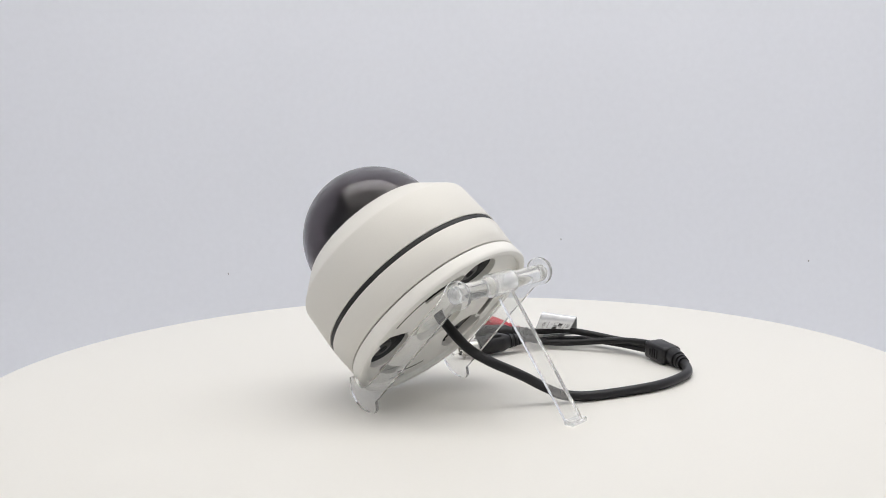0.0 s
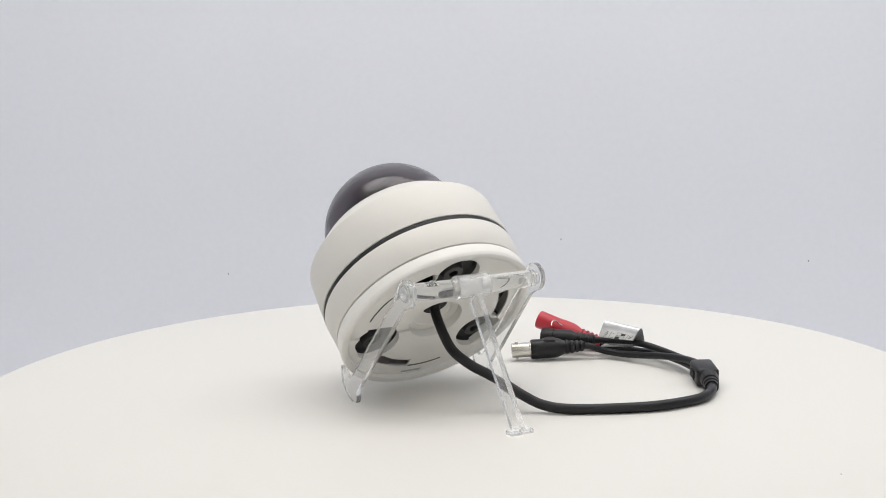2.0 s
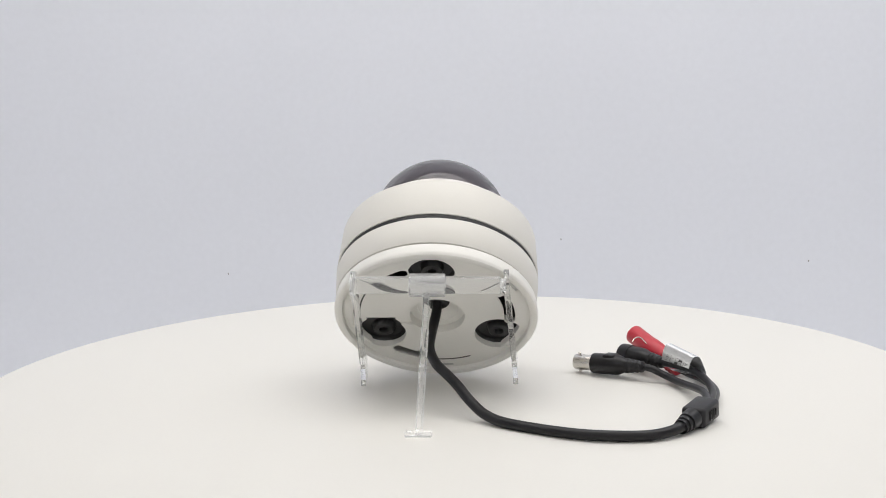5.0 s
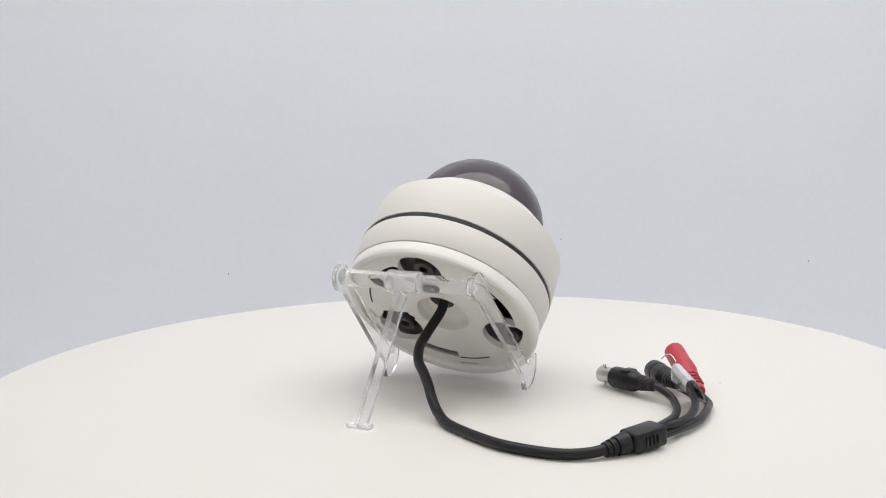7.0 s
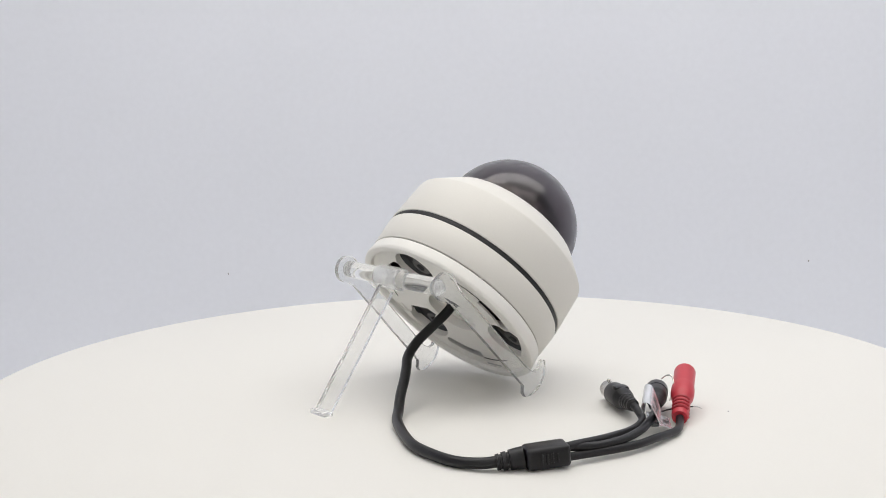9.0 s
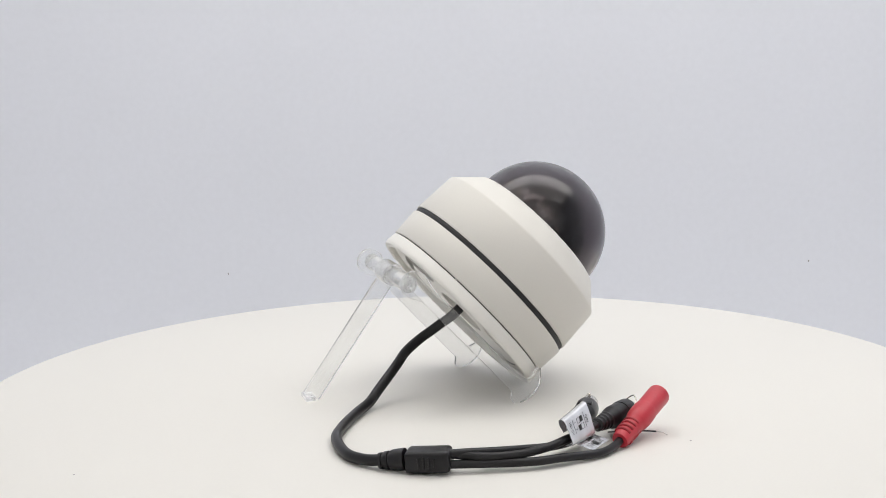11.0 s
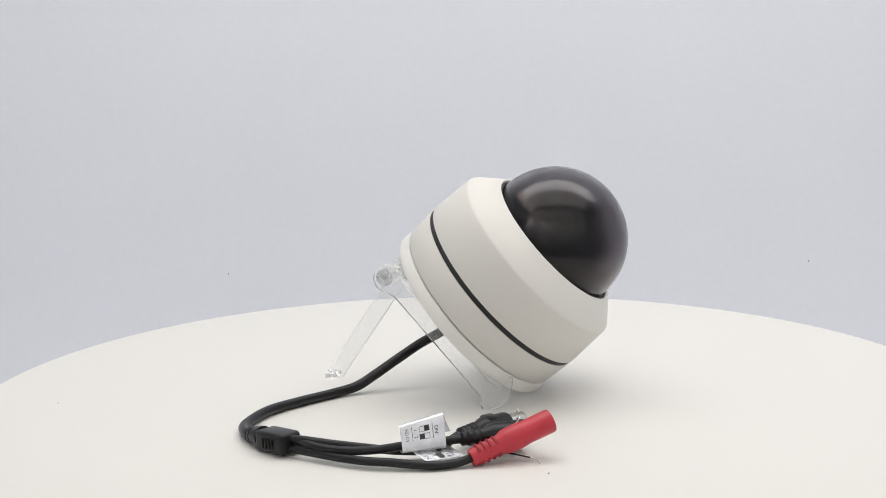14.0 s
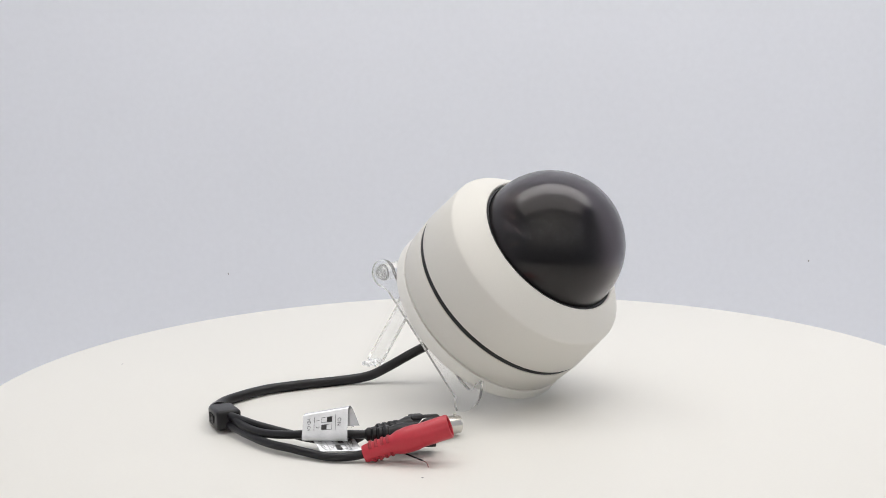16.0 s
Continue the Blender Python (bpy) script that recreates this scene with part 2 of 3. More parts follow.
def build_dome_camera():
    t = thing("dome_camera", bpt(0, -64, -32).to_tuple()[:2] + (0.0,), "cream-white dome security camera with smoked dome and black cable tail", "security camera")
    # housing: cap, gasket band, lower ring, base ring
    part("cap", lathe(mmr([(50.5, 43), (50.5, 46.6), (50.8, 47.4), (51.6, 47.9), (52.5, 47.6), (66.5, 33.4), (67.3, 32.5), (67.7, 31.4), (69.3, 2.6), (69.1, 2.1), (68.1, 1.9), (49, 1.9)]), BODY, 160, True), PAINT, t, "bevelled cream-white cap")
    part("band", lathe(mmr([(60, 2.1), (68.4, 2.0), (68.6, 1.6), (68.6, -1.1), (68.4, -1.5), (60, -1.6)]), BODY, 128, True), RUBBER, t, "black rubber band")
    part("housing", lathe(mmr([(60, -1.4), (68.2, -1.4), (69.1, -1.6), (69.3, -2.1), (68.1, -20.8), (67.9, -21.1), (67.3, -21.25), (60, -21.5)]), BODY, 160, True), PAINT, t)
    part("seam", lathe(mmr([(60, -21.2), (66.2, -21.2), (66.2, -22.1), (60, -22.1)]), BODY, 128, True), SEAM, t, "thin dark seam")
    part("flange", lathe(mmr([(60, -22.0), (67.0, -22.0), (67.5, -22.15), (67.5, -23.2), (60, -23.4)]), BODY, 160, True), PLATE, t)
    part("base_ring", lathe(mmr([(58, -22.4), (67.5, -22.05), (68.1, -22.3), (68.8, -28.4), (68.7, -29.9), (68.0, -31.0), (66.6, -31.5), (64.2, -31.2), (63.6, -30.8), (63.2, -27.6), (58, -27.6)]), BODY @ Matrix.Translation((0.3 * MM, -0.3 * MM, 0)), 160, True), PLATE, t)
    loops = [arc(x, y, r, 0, 352, 44) for x, y, r in (HOLES[0], HOLES[2])]
    # the cable channel joins the centre cup, one round hole and the rim
    hx, hy, hr = HOLES[1]
    loops.append(arc(1.0, -2.4, 18.6, 212.5, 544.9, 46) + [(-60.6, -4.0), (-59.8, -13.0)] + arc(hx, hy, hr, 153.7, 393.4, 32))
    for a in (-127, -7, 113):
        loops.append(slot_outline(45.5, 52.8, a, a + 32))
    for a in (-88.5, 31.5, 151.5):
        loops.append(rect_at(a, 60.6, 16, 2.8))
    part("base_plate", pierced_plate(63.3, loops, -28.2, 4.6, 1.3), PLATE, t, "pierced cream-white base plate", smooth=25)
    part("inner_base", lathe(mmr([(63, -15.2), (63, -14.4), (0, -14.4), (0, -15.2)]), BODY, 96), DARK, t, "dark inside of the base")
    for x, y, r in HOLES:
        m = BODY @ Matrix.Translation((x * MM, y * MM, 0))
        b = part("socket", lathe(mmr([(r + 1.2, -15.4), (r + 1.2, -23.8), (r - 0.2, -23.8), (r - 1.5, -21.0), (9.5, -19.8), (0, -19.6)]), m, 40), SOCKET, t, "round black screw socket")
        boss = m @ Matrix.Translation((0, -3.2 * MM, 0))
        part("screw_boss", lathe(mmr([(8.2, -19.4), (7.0, -23.4), (6.6, -23.8), (3.4, -24.0), (3.0, -23.4), (2.7, -20.4), (0, -20.4)]), boss, 36), SOCKET, b)
        part("screw", lathe(mmr([(2.4, -20), (2.4, -20.9), (1.4, -21.1), (1.2, -20.6), (0, -20.6)]), boss, 20), RUBBER, b)
    part("centre_cup", lathe(mmr([(19.3, -27.9), (19.3, -20.4), (0, -20.4), (0, -21.2), (13.5, -21.2), (13.9, -21.8), (14.4, -21.9), (18.7, -22.2), (18.7, -27.9)]), BODY @ Matrix.Translation((1.0 * MM, -2.4 * MM, 0)), 64, True), PLATE, t)
    # No hole is cut here: a dark disc paints its shade on the cup floor.
    part("cable_hole_shade", lathe(mmr([(9.0, -21.0), (9.0, -21.5), (8.6, -21.6), (0, -21.6)]), BODY @ Matrix.Translation((0.5 * MM, 5.0 * MM, 0)), 36), DARK, t, "dark disc painting the shade of the cable opening")
    channel = Matrix.Translation((0, 0, -26.2 * MM))
    left = [(-61.5, -3.4), (-61.2, -13.6)] + arc(hx, hy, hr, 153.7, 128, 6) + [(-48.4, -3.2)]
    right = arc(hx, hy, hr, 52, 33.4, 5) + [(-15.2, -11.6)] + arc(1.0, -2.4, 18.6, 212.5, 184.9, 5) + [(-18.2, -2.2), (-27.8, -2.4)]
    for outline in (left, right):
        part("channel_floor", slab([(x * MM, y * MM) for x, y in outline], BODY @ channel, 1.0 * MM), PLATE, t)
    for a in (-94, 26, 146):  # keyhole tails of the slots, uncut: dark strips paint their shade
        part("slot_tail_shade", slab([(x * MM, y * MM) for x, y in slot_outline(51.8, 52.8, a, a + 27)], BODY @ Matrix.Translation((0, 0, -28.25 * MM)), 0.3 * MM), DARK, t)
    for a in (-88.5, 31.5):
        m = BODY @ Matrix.Rotation(radians(a), 4, "Z") @ Matrix.Translation((60.6 * MM, 0, -27.0 * MM))
        part("clip", box(m, 2.4 * MM, 14.6 * MM, 2.0 * MM, 0.2 * MM), material_grey, t, "grey clip in the base plate")
    part("pin", lathe(mmr([(0, -1), (0.7, -1), (0.7, 0.5), (0.4, 0.8), (0, 0.9)]), frame_of(Vector((36.3, 21.0, 86.2)) * MM, Vector((0.79, 0.45, 0.41))), 12), PLATE, t)
    # the smoked dome and what shows through it
    outer = [(48.6 * math.cos(radians(a)), 47.4 + 48.6 * math.sin(radians(a))) for a in range(0, 91, 3)]
    inner = [(46.4 * math.cos(radians(a)), 47.4 + 46.4 * math.sin(radians(a))) for a in range(90, -1, -3)]
    outer[-1], inner[0] = (0, 96.0), (0, 93.8)
    rows = [(48.6, 43)] + outer + inner + [(46.4, 43)]
    bm = lathe(mmr(rows), BODY, 128)
    bmesh.ops.delete(bm, geom=[f for f in bm.faces if len(f.verts) > 8], context="FACES_ONLY")
    bmesh.ops.bridge_loops(bm, edges=[e for e in bm.edges if len(e.link_faces) == 1])
    part("dome", bm, SMOKE, t, "glossy smoked polycarbonate dome", smooth=60, shadow=False)
    part("gasket", lathe(mmr([(48.7, 44), (48.7, 46.7), (49.1, 47.0), (50.3, 46.9), (50.6, 46.5), (50.6, 44)]), BODY, 128, True), RUBBER, t, "black ring round the dome")
    part("inner_deck", lathe(mmr([(50, 42), (50, 42.8), (20, 42.8), (20, 42)]), BODY, 96, True), DECK, t, "dark grey inner deck")
    cover = [(34.5 * math.cos(radians(a)), 48 + 34.5 * math.sin(radians(a))) for a in range(0, 74, 4)]
    part("inner_cover", lathe(mmr([(34.5, 42.5)] + cover + [(10.0, 81.2), (0, 81.2)]), BODY, 72), BALL, t, "matt black inner cover")
    ring = part("lens_barrel", lathe(mmr([(9.5, 75), (9.5, 84.0), (8.8, 84.7), (7.6, 84.7), (7.0, 83.0), (0, 83.0)]), BODY, 40), RUBBER, t, "black lens barrel")
    part("lens", lathe(mmr([(7.2, 83.1), (6.0, 83.9), (4.0, 84.6), (2.0, 84.9), (0, 85.0)]), BODY, 40), LENS, ring, "dark lens glass")
    rnd = random.Random(3)
    for k in range(11):  # small parts of the gimbal beside the inner cover
        ang = radians(8 + k * 8.5 + rnd.uniform(-3, 3))
        m = BODY @ Matrix.Rotation(ang, 4, "Z") @ Matrix.Translation((rnd.uniform(37.0, 40.5) * MM, 0, rnd.uniform(47, 56) * MM)) @ Matrix.Rotation(rnd.uniform(-0.7, 0.7), 4, "X") @ Matrix.Rotation(rnd.uniform(-0.5, 0.5), 4, "Y")
        part("bracket", box(m, rnd.uniform(1.5, 3.0) * MM, rnd.uniform(3.5, 7) * MM, rnd.uniform(3.5, 6.5) * MM, 0.4 * MM), (BRASS, STEEL, PLATE)[k % 3], t, "small metal piece inside the dome", smooth=25)
    for ang, r, n, turn in ((24, 40.2, 52.5, 0.25), (40, 39.0, 55.0, -0.35), (54, 39.8, 52.0, 0.5)):  # bent plates of the gimbal
        m = BODY @ Matrix.Rotation(radians(ang), 4, "Z") @ Matrix.Translation((r * MM, 0, n * MM)) @ Matrix.Rotation(radians(90), 4, "Y") @ Matrix.Rotation(turn, 4, "Z")
        outline = [(-5.5, -4.5), (5.5, -4.5), (5.5, -1.2), (-1.8, -1.2), (-1.8, 2.0), (2.6, 2.0), (2.6, 4.8), (-5.5, 4.8)]
        part("gimbal_plate", slab([(x * MM, y * MM) for x, y in outline], m, 1.3 * MM, 0.15 * MM), STEEL, t, "bent metal gimbal plate inside the dome", smooth=25)
    return t


material_grey = material("mid_grey_plastic", (0.5, 0.5, 0.48), 0.5, vary=0.05)
dome_camera = build_dome_camera()

# ---- cable tail ----
Y_END = Vector((141, 91, 8.5))
Y_IN = Vector((156.8, 56, 5.4))


def build_tail(t):
    main = [bpt(1, 5, -18) / MM, (-14.1, -11.4, 55.7), (-2.7, -23.0, 43.4), (6.6, -30.1, 36.1), (19.4, -33.1, 29.2), (30.0, -31.6, 24.0), (40.0, -30.4, 18.9), (53.4, -29.7, 11.5), (66.8, -27.6, 5.5), (83.9, -23.8, 3.4), (113.4, -11.2, 3.4), (136.0, 2.8, 3.7), (154.5, 26, 3.6), (158.8, 43, 4.2), (157.2, 55, 5.6), (154, 63, 6.8)]
    part("cable", sweep(main, 3.35, 8, 20), CABLE, t, "thick black cable lying on the turntable")
    # splitter with its strain relief
    ax = (Y_END - Vector((153.5, 64.5, 6.6)))
    m = frame_of(Vector((146.6, 79.6, 7.4)) * MM, ax)
    sp = part("splitter", box(m, 15.6 * MM, 12.6 * MM, 25.5 * MM, 2.4 * MM, 3), CABLE, t, "black moulded cable splitter")
    for k in range(4):
        for side in (-1, 1):
            mk = m @ Matrix.Translation((side * 8.25 * MM, 0, (-4.5 + 3 * k) * MM))
            part("raised_bar", box(mk, 0.9 * MM, (6.5 if k < 3 else 5) * MM, 1.2 * MM, 0.3 * MM), CABLE, sp)
    rel = frame_of(Y_IN * MM, Vector((153.2, 66, 6.9)) - Y_IN)
    part("strain_relief", lathe(mmr([(3.4, -3), (4.6, -3), (4.8, -1.2), (4.2, -0.9), (4.2, 0.2), (5.2, 0.5), (5.4, 2.8), (4.6, 3.1), (4.6, 4.4), (5.8, 4.7), (6.2, 8.5), (6.4, 12.5), (3, 12.6)]), rel, 28), CABLE, sp)
    # three thin leads
    bnc_end, blk_end, red_end = (48.0, 119.3, 10.1), (52.5, 133, 11.8), (50.5, 148.1, 5.1)
    part("lead", sweep([(146, 84, 10.5), (135, 95.5, 10.8), (120.5, 106.8, 9.8), (104.5, 114.5, 8.0), (89, 120.3, 6.0), (74, 124.4, 5.0), (61.5, 126.0, 5.8), (53, 122.2, 9.0), bnc_end], 2.5, 8, 14), CABLE, t)
    part("lead", sweep([(146, 81, 9.0), (139, 90.5, 10.0), (129, 105.5, 8.6), (115.5, 118.8, 8.6), (100, 128.2, 10.2), (86, 132.4, 12.0), (74.5, 133.8, 12.4), (62, 133.8, 12.2), blk_end], 2.5, 8, 14), CABLE, t)
    part("lead", sweep([(148, 82, 5.0), (135.4, 99.0, 5.1), (122.6, 114.7, 4.9), (109.4, 127.8, 4.6), (96.3, 136.4, 4.6), (83.6, 142.8, 3.6), (71.6, 147.8, 3.0), (59.5, 148.6, 3.4), red_end], 2.5, 8, 14), CABLE, t)

    def boot(end, tip, rows, mat, name, label, seg=32):
        """A moulded plug body along end to tip; rows of (radius, distance from end)."""
        return part(name, lathe(mmr(rows), frame_of(Vector(end) * MM, Vector(tip) - Vector(end)), seg), mat, t, label)

    ribs = []
    for k in range(4):
        h = 1.0 + 3.6 * k
        ribs += [(3.6 + 0.42 * k, h), (4.0 + 0.42 * k, h + 0.3), (4.1 + 0.42 * k, h + 2.0), (3.5 + 0.42 * k, h + 2.3)]
    # coaxial plug
    bnc_tip = (-3.6, 96.6, 7.2)
    b = boot(bnc_end, bnc_tip, [(2.6, 0)] + ribs + [(5.2, 15.6), (6.9, 19.5), (7.3, 22), (7.3, 38.6), (7.0, 39.8), (6.2, 40.0), (0, 40.0)], CABLE, "coax_plug", "black moulded video plug")
    ma = frame_of(Vector(bnc_end) * MM, Vector(bnc_tip) - Vector(bnc_end))
    part("thumb_grip", box(ma @ Matrix.Translation((0, 3.2 * MM, 26 * MM)), 9.5 * MM, 9.0 * MM, 9.5 * MM, 1.6 * MM), CABLE, b)
    j = part("jack", lathe(mmr([(4.4, 39.5), (6.0, 39.5), (6.1, 40.6), (5.5, 41.0), (5.5, 53.4), (5.2, 54.0), (4.5, 54.1), (4.4, 53.5), (4.4, 44), (1.6, 44), (1.5, 52), (0.8, 52.3), (0, 52.3)]), ma, 40), STEEL, b, "nickel-plated bayonet jack")
    for s in (-1, 1):
        part("lug", lathe(mmr([(1.1, 0), (1.1, 1.5), (0.8, 1.8), (0, 1.8)]), frame_of(ma @ Vector((0, s * 5.4 * MM, 50.5 * MM)), ma.to_3x3() @ Vector((0, s, 0))), 14), STEEL, j)
    # black power plug
    blk_tip = (10.0, 130.8, 11.0)
    p = boot(blk_end, blk_tip, [(2.6, 0)] + ribs + [(5.0, 15.6), (6.6, 19), (7.0, 22), (7.0, 31), (6.8, 31.2), (6.8, 31.7), (7.3, 32), (7.3, 40.4), (7.0, 41.4), (6.2, 41.6), (6.0, 40.4), (5.2, 40), (5.0, 35), (0, 35)], CABLE, "audio_plug", "black moulded low-voltage plug")
    # red plug
    red_tip = (-0.6, 148.3, 22.2)
    mr = frame_of(Vector(red_end) * MM, Vector(red_tip) - Vector(red_end))
    r = boot(red_end, red_tip, [(2.6, -1), (4.9, -1), (5.2, 0.5), (5.4, 3.4), (5.7, 17.0), (6.4, 19), (7.0, 20.8), (7.45, 24.5), (7.4, 30), (7.1, 32.5), (6.9, 34), (7.0, 50), (6.7, 51.0), (6.0, 51.3), (5.4, 51.0), (5.2, 44), (2, 44), (0, 44)], RED, "power_plug", "bright red moulded plug")
    # Slits are not cut: darker red cords paint the shade inside them.
    for k in range(4):
        for s in (0, 180):
            pts = []
            for a in range(-62, 63, 12):
                ang = radians(a + s + 90)
                pts.append(mr @ Vector((5.45 * MM * math.cos(ang), 5.45 * MM * math.sin(ang), (4.2 + 3.6 * k) * MM)) / MM)
            part("flex_notch_shade", sweep(pts, 1.0, 1, 8), RED_SHADED, r)
    # loose wire ends
    part("wire", sweep([(44, 136, 6), (34, 142, 5.2), (25, 149.5, 4.2), (17.7, 154.2, 2.8)], 0.5, 6, 8), CABLE, t, "thin black loose wire")
    part("wire_end", sweep([(17.7, 154.2, 2.8), (15.2, 157.0, 2.0), (13.9, 160, 0.5)], 0.28, 5, 6), STEEL, t, "bare frayed wire end")
    part("wire", sweep([(32, 140.5, 10), (25.5, 142.5, 16.5), (20.5, 142, 20.5), (18, 140, 22.8), (16.8, 137, 22.2), (17.2, 134.2, 20.0)], 0.45, 6, 8), STEEL, t, "thin bare wire curling over the plugs")


# The plug's red again, darkened for the shade in its slits.
RED_SHADED = material("red_moulded_vinyl_shaded", (0.33, 0.018, 0.028), 0.5, vary=0.06, scale=700, bump=0.08, big=40)
build_tail(dome_camera)


def ribbon(path, across, name, parent, label, thick=0.18, lift=0.0):
    """A bent strip: a line of places (millimetres) carried along the vector across."""
    bm = bmesh.new()
    line = smooth_path(path, 5)
    w = Vector(across)
    rows = []
    for i, q in enumerate(line):
        d = (line[min(i + 1, len(line) - 1)] - line[max(i - 1, 0)]).normalized()
        n = d.cross(w).normalized() * thick / 2
        k = Vector((0, 0, lift * (q.z - line[0].z)))
        rows.append([bm.verts.new(p * MM) for p in (q + n, q + w + n + k, q + w - n + k, q - n)])
    for a, b in zip(rows, rows[1:]):
        for k in range(4):
            bm.faces.new((a[k], a[(k + 1) % 4], b[(k + 1) % 4], b[k]))
    bm.faces.new(rows[0])
    bm.faces.new(rows[-1])
    return part(name, bm, FOIL, parent, label)


def sheet(corner, right, up, skew=Vector((0, 0, 0))):
    """The map from a label's own millimetres to places: right is 26.4 wide and up 11 high, skew is added towards the far upper corner."""
    n = right.cross(up).normalized()

    def place(v):
        fx, fy = v.x / 26.4, v.y / 11.0
        return (corner + right * fx + up * fy + skew * fx * fy + n * v.z) * MM

    return place


def printed(x, y, w, h, place, parent, name="print_mark"):
    """A flat printed bar at x, y on a label."""
    bm = box(Matrix.Translation((x + w / 2, y + h / 2, 0.32)), w, h, 0.08)
    for v in bm.verts:
        v.co = place(v.co)
    part(name, bm, INK, parent)


def lettering(text, x, y, size, place, parent):
    """Small printed words, running down the label, as thin mesh letters."""
    cu = bpy.data.curves.new("print", "FONT")
    cu.body, cu.size, cu.extrude = text, size, 0.03
    tmp = bpy.data.objects.new("print", cu)
    scene.collection.objects.link(tmp)
    me = bpy.data.meshes.new_from_object(tmp.evaluated_get(bpy.context.evaluated_depsgraph_get()))
    bpy.data.objects.remove(tmp)
    bm = bmesh.new()
    bm.from_mesh(me)
    for v in bm.verts:
        v.co = place(Vector((x + v.co.y, y - v.co.x, 0.33 + v.co.z)))
    part("lettering", bm, INK, parent)


def dip_print(place, parent):
    """The switch diagram on a label: two switches, ON, numerals and ruled lines."""
    for x in (6.6, 19.8):
        printed(x, 0.6, 0.25, 9.8, place, parent)
    for y in (1.0, 5.8):
        for x, yy, w, h in ((11.2, y, 6.6, 0.25), (11.2, y + 3.3, 6.6, 0.25), (11.2, y, 0.25, 3.5), (17.6, y, 0.25, 3.5), (14.6 if y > 3 else 11.4, y, 3.1, 3.4)):
            printed(x, yy, w, h, place, parent)
    lettering("ON", 21.2, 8.0, 3.2, place, parent)
    lettering("1", 7.9, 8.4, 3.0, place, parent)
    lettering("2", 7.9, 3.7, 3.0, place, parent)
    lettering("HD CV", 2.4, 9.9, 3.0, place, parent)


def build_labels(t):
    # upper flag wrapped round the middle lead
    a = Vector((88.8, 136.0, 11.4))
    across = Vector((-26.4, -0.8, -0.6))
    up = [a + Vector(d) for d in ((0, -2.4, -2.2), (0, 1.6, -1.9), (0, 2.2, 0.3), (-0.15, 0.0, 5.3), (-0.3, -2.6, 10.4), (-0.6, -4.4, 12.0), (-1.6, -7.6, 11.6), (-3.6, -8.6, 8), (-6.2, -7.4, 3))]
    f = ribbon(up, across, "label_flag", t, "silver foil label with switch diagram", lift=0.35)
    lift = Vector((-0.3, -4.8, 10.1))
    dip_print(sheet(a + Vector((0, 2.2, 0.3)) + lift * 0.24 + (across + Vector((0, 0, 4.5))) * 0.02, (across + Vector((0, 0, 1.8))) * 0.94, lift * 0.76, Vector((0, 0, 2.6))), f)
    dip_print(sheet(a + across + Vector((-6.0, -7.7, 3.0)), -across, Vector((4.4, -0.6, 8.2)), Vector((0, 0, -2.6))), f)
    # lower flag hanging towards the table
    b = Vector((83, 134.5, 9.6))
    low = [b + Vector(d) for d in ((3, -3, 1.5), (1, 0, 0.6), (-2.5, 5, -2.0), (-6, 10.5, -4.4))]
    across2 = Vector((-24, -3.2, -0.4))
    g = ribbon(low, across2, "label_flag", t, "silver foil label hanging below its lead")
    dip_print(sheet(low[3] + Vector((0, 0, 0.2)), across2, low[1] - low[3]), g)


build_labels(dome_camera)

# ---- clear stand ----
TL, TR = Vector((-6, -82.3, 83.4)), Vector((55.1, -0.8, 83.2))


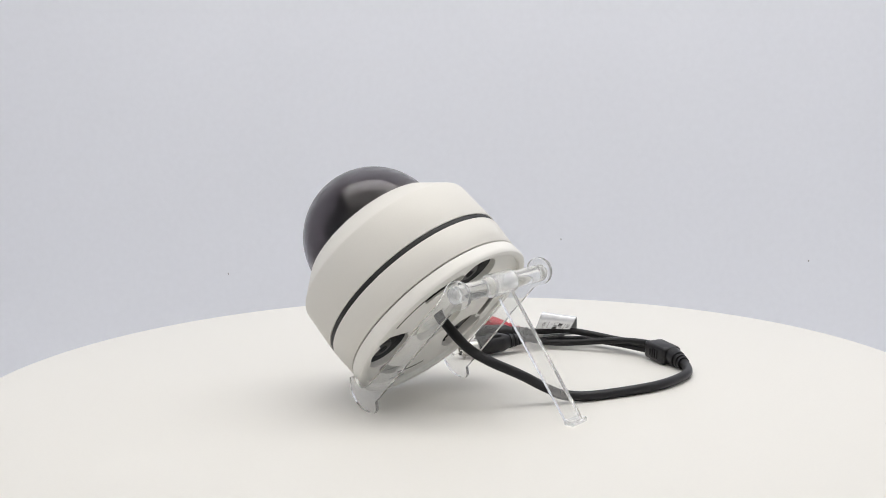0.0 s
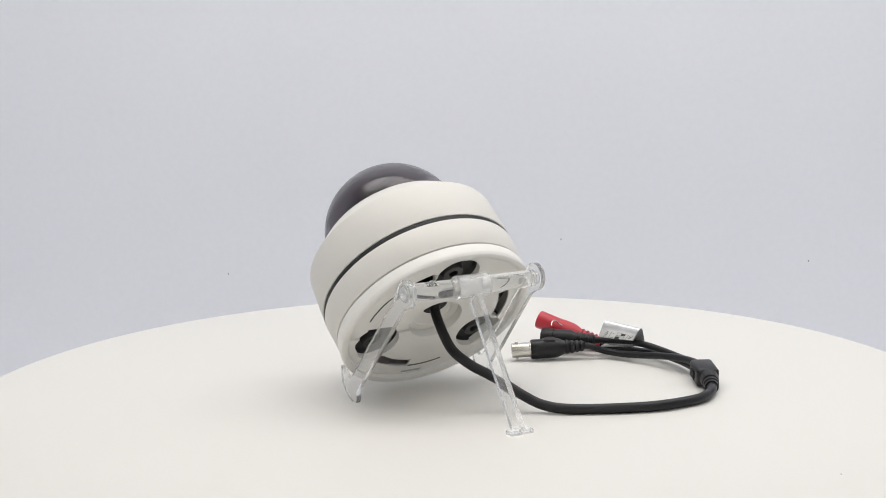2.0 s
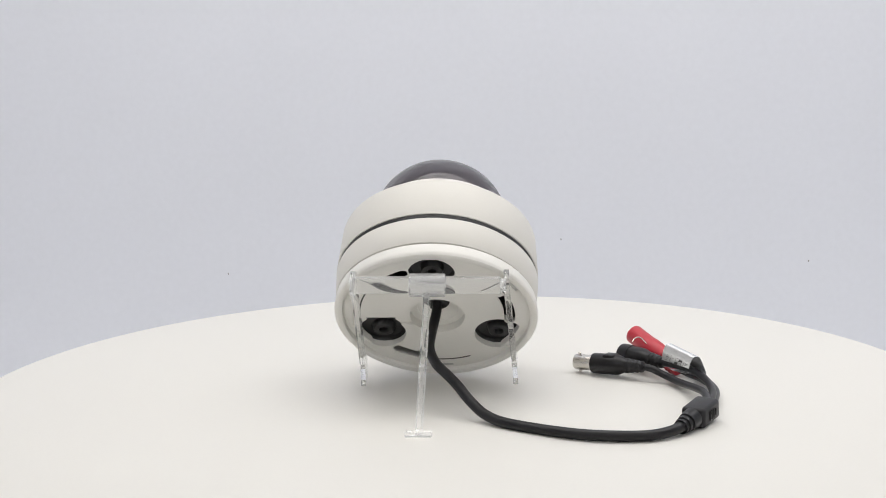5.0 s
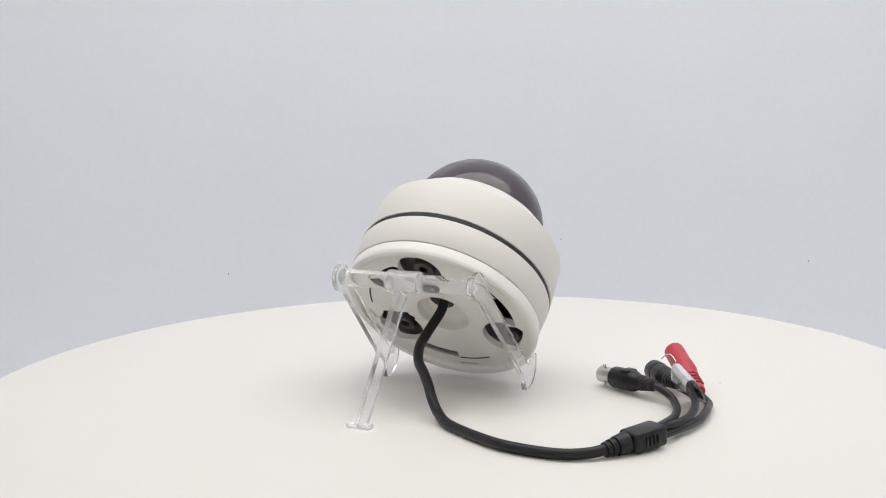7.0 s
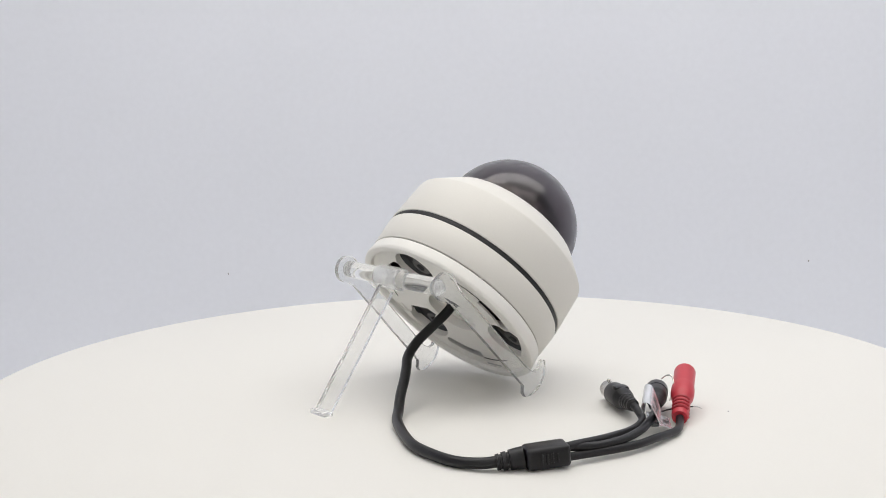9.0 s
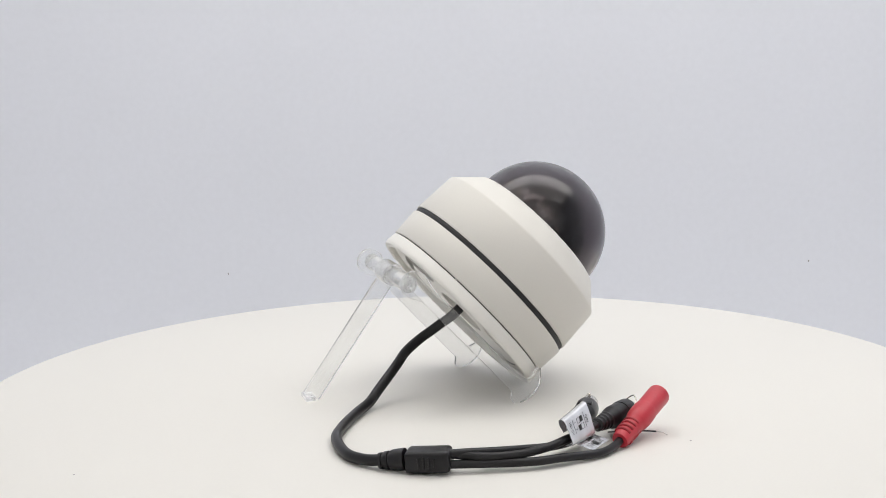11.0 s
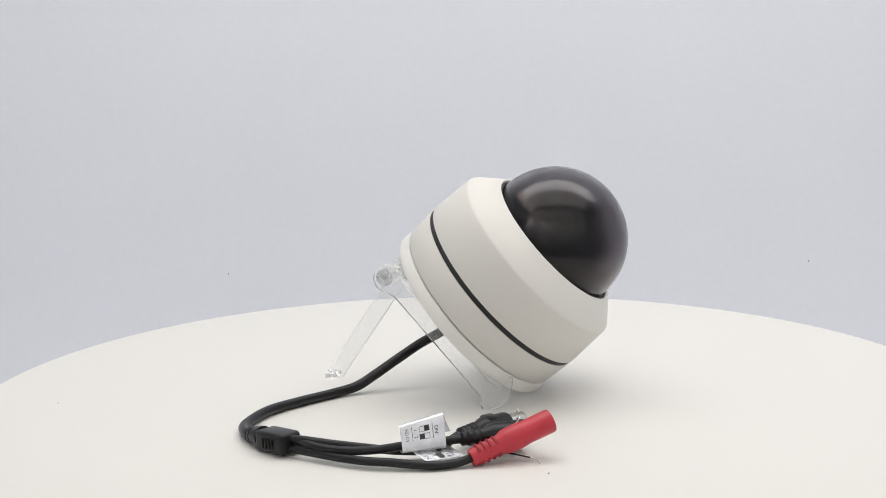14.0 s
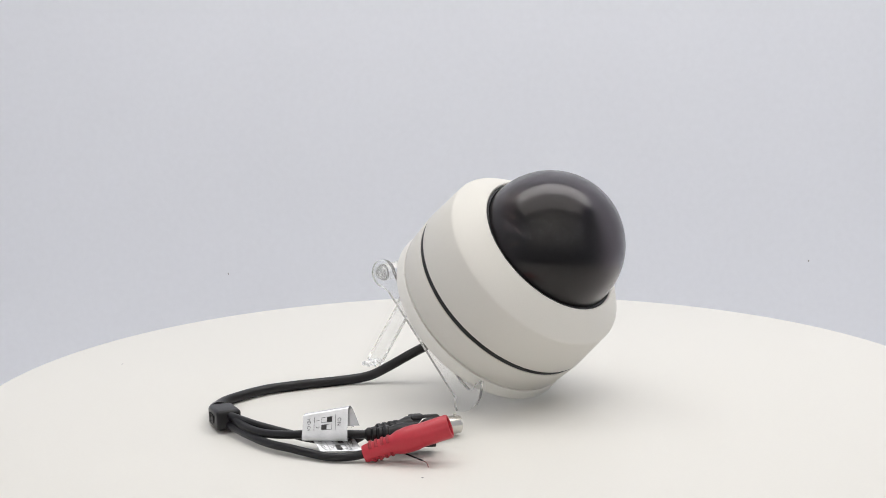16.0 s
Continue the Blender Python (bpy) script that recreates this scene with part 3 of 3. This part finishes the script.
def build_stand():
    t = thing("display_stand", (0.0254, -0.0419, 0.0), "clear acrylic easel stand holding the dome camera tilted", "display stand")
    d = (TR - TL).normalized()
    mid = (TL + TR) / 2
    mb = frame_of(TL * MM, d)
    for a, b in ((3.0, 39.5), (61.5, 97.3)):
        part("rod", lathe(mmr([(0, a), (5.4, a), (5.7, a + 0.4), (5.7, b - 0.4), (5.4, b), (0, b)]), mb, 40), ACRYLIC, t, "clear round cross rod", shadow=False)
    for z0, z1 in ((0.6, 3.2), (97.1, 100.6)):
        part("rod_tip", lathe(mmr([(2.2, z0), (3.9, z0), (4.2, z0 + 0.3), (4.2, z1 - 0.3), (3.9, z1), (2.2, z1)]), mb, 32, True), HAZY, t, "clear tube end of the cross rod", shadow=False)
    part("tee", lathe(mmr([(5.9, 39), (7.2, 39), (7.6, 39.5), (7.6, 61.5), (7.2, 62), (5.9, 62)]), mb, 48, True), HAZY, t, "hazy clear tee joint", shadow=False)
    # side arms: ring head, bar and hooked foot cut from one plate, in planes square to the cross rod
    axis = Vector((-0.6190, 0.4179, 0.6650)).normalized()
    side = Vector((0.5596, 0.8288, 0)).normalized()
    rise = side.cross(axis)
    centre = Vector((-30.6, -1.9, 73.3)) * MM
    plane = Matrix((axis, rise, side)).transposed().to_4x4()

    for head_u, foot_u in ((-49.6, -51.0), (48.0, 55.0)):
        n0, v0 = -43.6, 52.3
        out = arc(n0, v0, 9.2, -30, 225, 20)
        out += [(-47.9, 40), (-47.7, -45.0), (-51.8, -48.7), (-52.2, -51.5), (-51.0, -53.4), (-48.0, -55.0), (-43, -56.8), (-37.5, -57.2), (-31.5, -55.4), (-27.0, -52.2), (-23.4, -48.4), (-24.2, -46.6), (-27.0, -46.6), (-31, -48.2), (-35.0, -46.5), (-36.9, -40), (-36.9, 26), (-37.4, 38)]
        m = plane.copy()
        m.translation = centre
        bm = slab([(x * MM, y * MM) for x, y in out], m, 3.4 * MM, 0.15 * MM)
        for v in bm.verts:  # the arms splay a little towards their feet
            f = min(1.0, max(0.0, (v0 - (v.co - centre).dot(rise) / MM) / (v0 + 53)))
            v.co += (side * (head_u + (foot_u - head_u) * f) + Vector((axis.x, axis.y, 0)) * 3.0 * f) * MM
        part("side_arm", bm, ACRYLIC, t, "clear side arm with hooked foot", smooth=12, shadow=False)
    foot = Vector((68.8, -77.6, 1.8))
    top = mid + Vector((3.5, -3, -6.5))
    ax = foot - top
    m = frame_of((top + foot) / 2 * MM, ax, d)
    part("rear_leg", box(m, 11.5 * MM, 3.6 * MM, ax.length * MM, 0.15 * MM), ACRYLIC, t, "clear flat rear leg", smooth=12, shadow=False)
    mf = frame_of(Vector((69.5, -78.2, 2.6)) * MM, d)
    part("foot_bar", box(mf, 7 * MM, 3.2 * MM, 16.5 * MM, 0.8 * MM), HAZY, t, "clear foot bar", smooth=12, shadow=False)
    return t


stand = build_stand()

# specks on the wall
for x, z in ((-0.3038, -0.0665), (0.1298, -0.0284), (0.4501, -0.062)):
    bm = bmesh.new()
    bmesh.ops.create_icosphere(bm, subdivisions=1, radius=0.0016)
    for v in bm.verts:
        v.co = Vector((v.co.x * 0.6 + x, Y1 - 0.0004 + v.co.y * 0.4, v.co.z + z))
    me = bpy.data.meshes.new("wall_speck")
    bm.to_mesh(me)
    bm.free()
    me.materials.append(DUST)
    s = new("wall_speck", me)
    s.parent = back


def motions():
    turned = [(ob, Matrix.Translation(ob.location)) for ob in (turntable, dome_camera, stand)]
    for ob, m in turned:
        rows = [(0.5 * k, pose(0, 0, 0, 0, 0, -SPEED * 0.5 * k) @ m) for k in range(33)]
        walk(ob, rows)


motions()
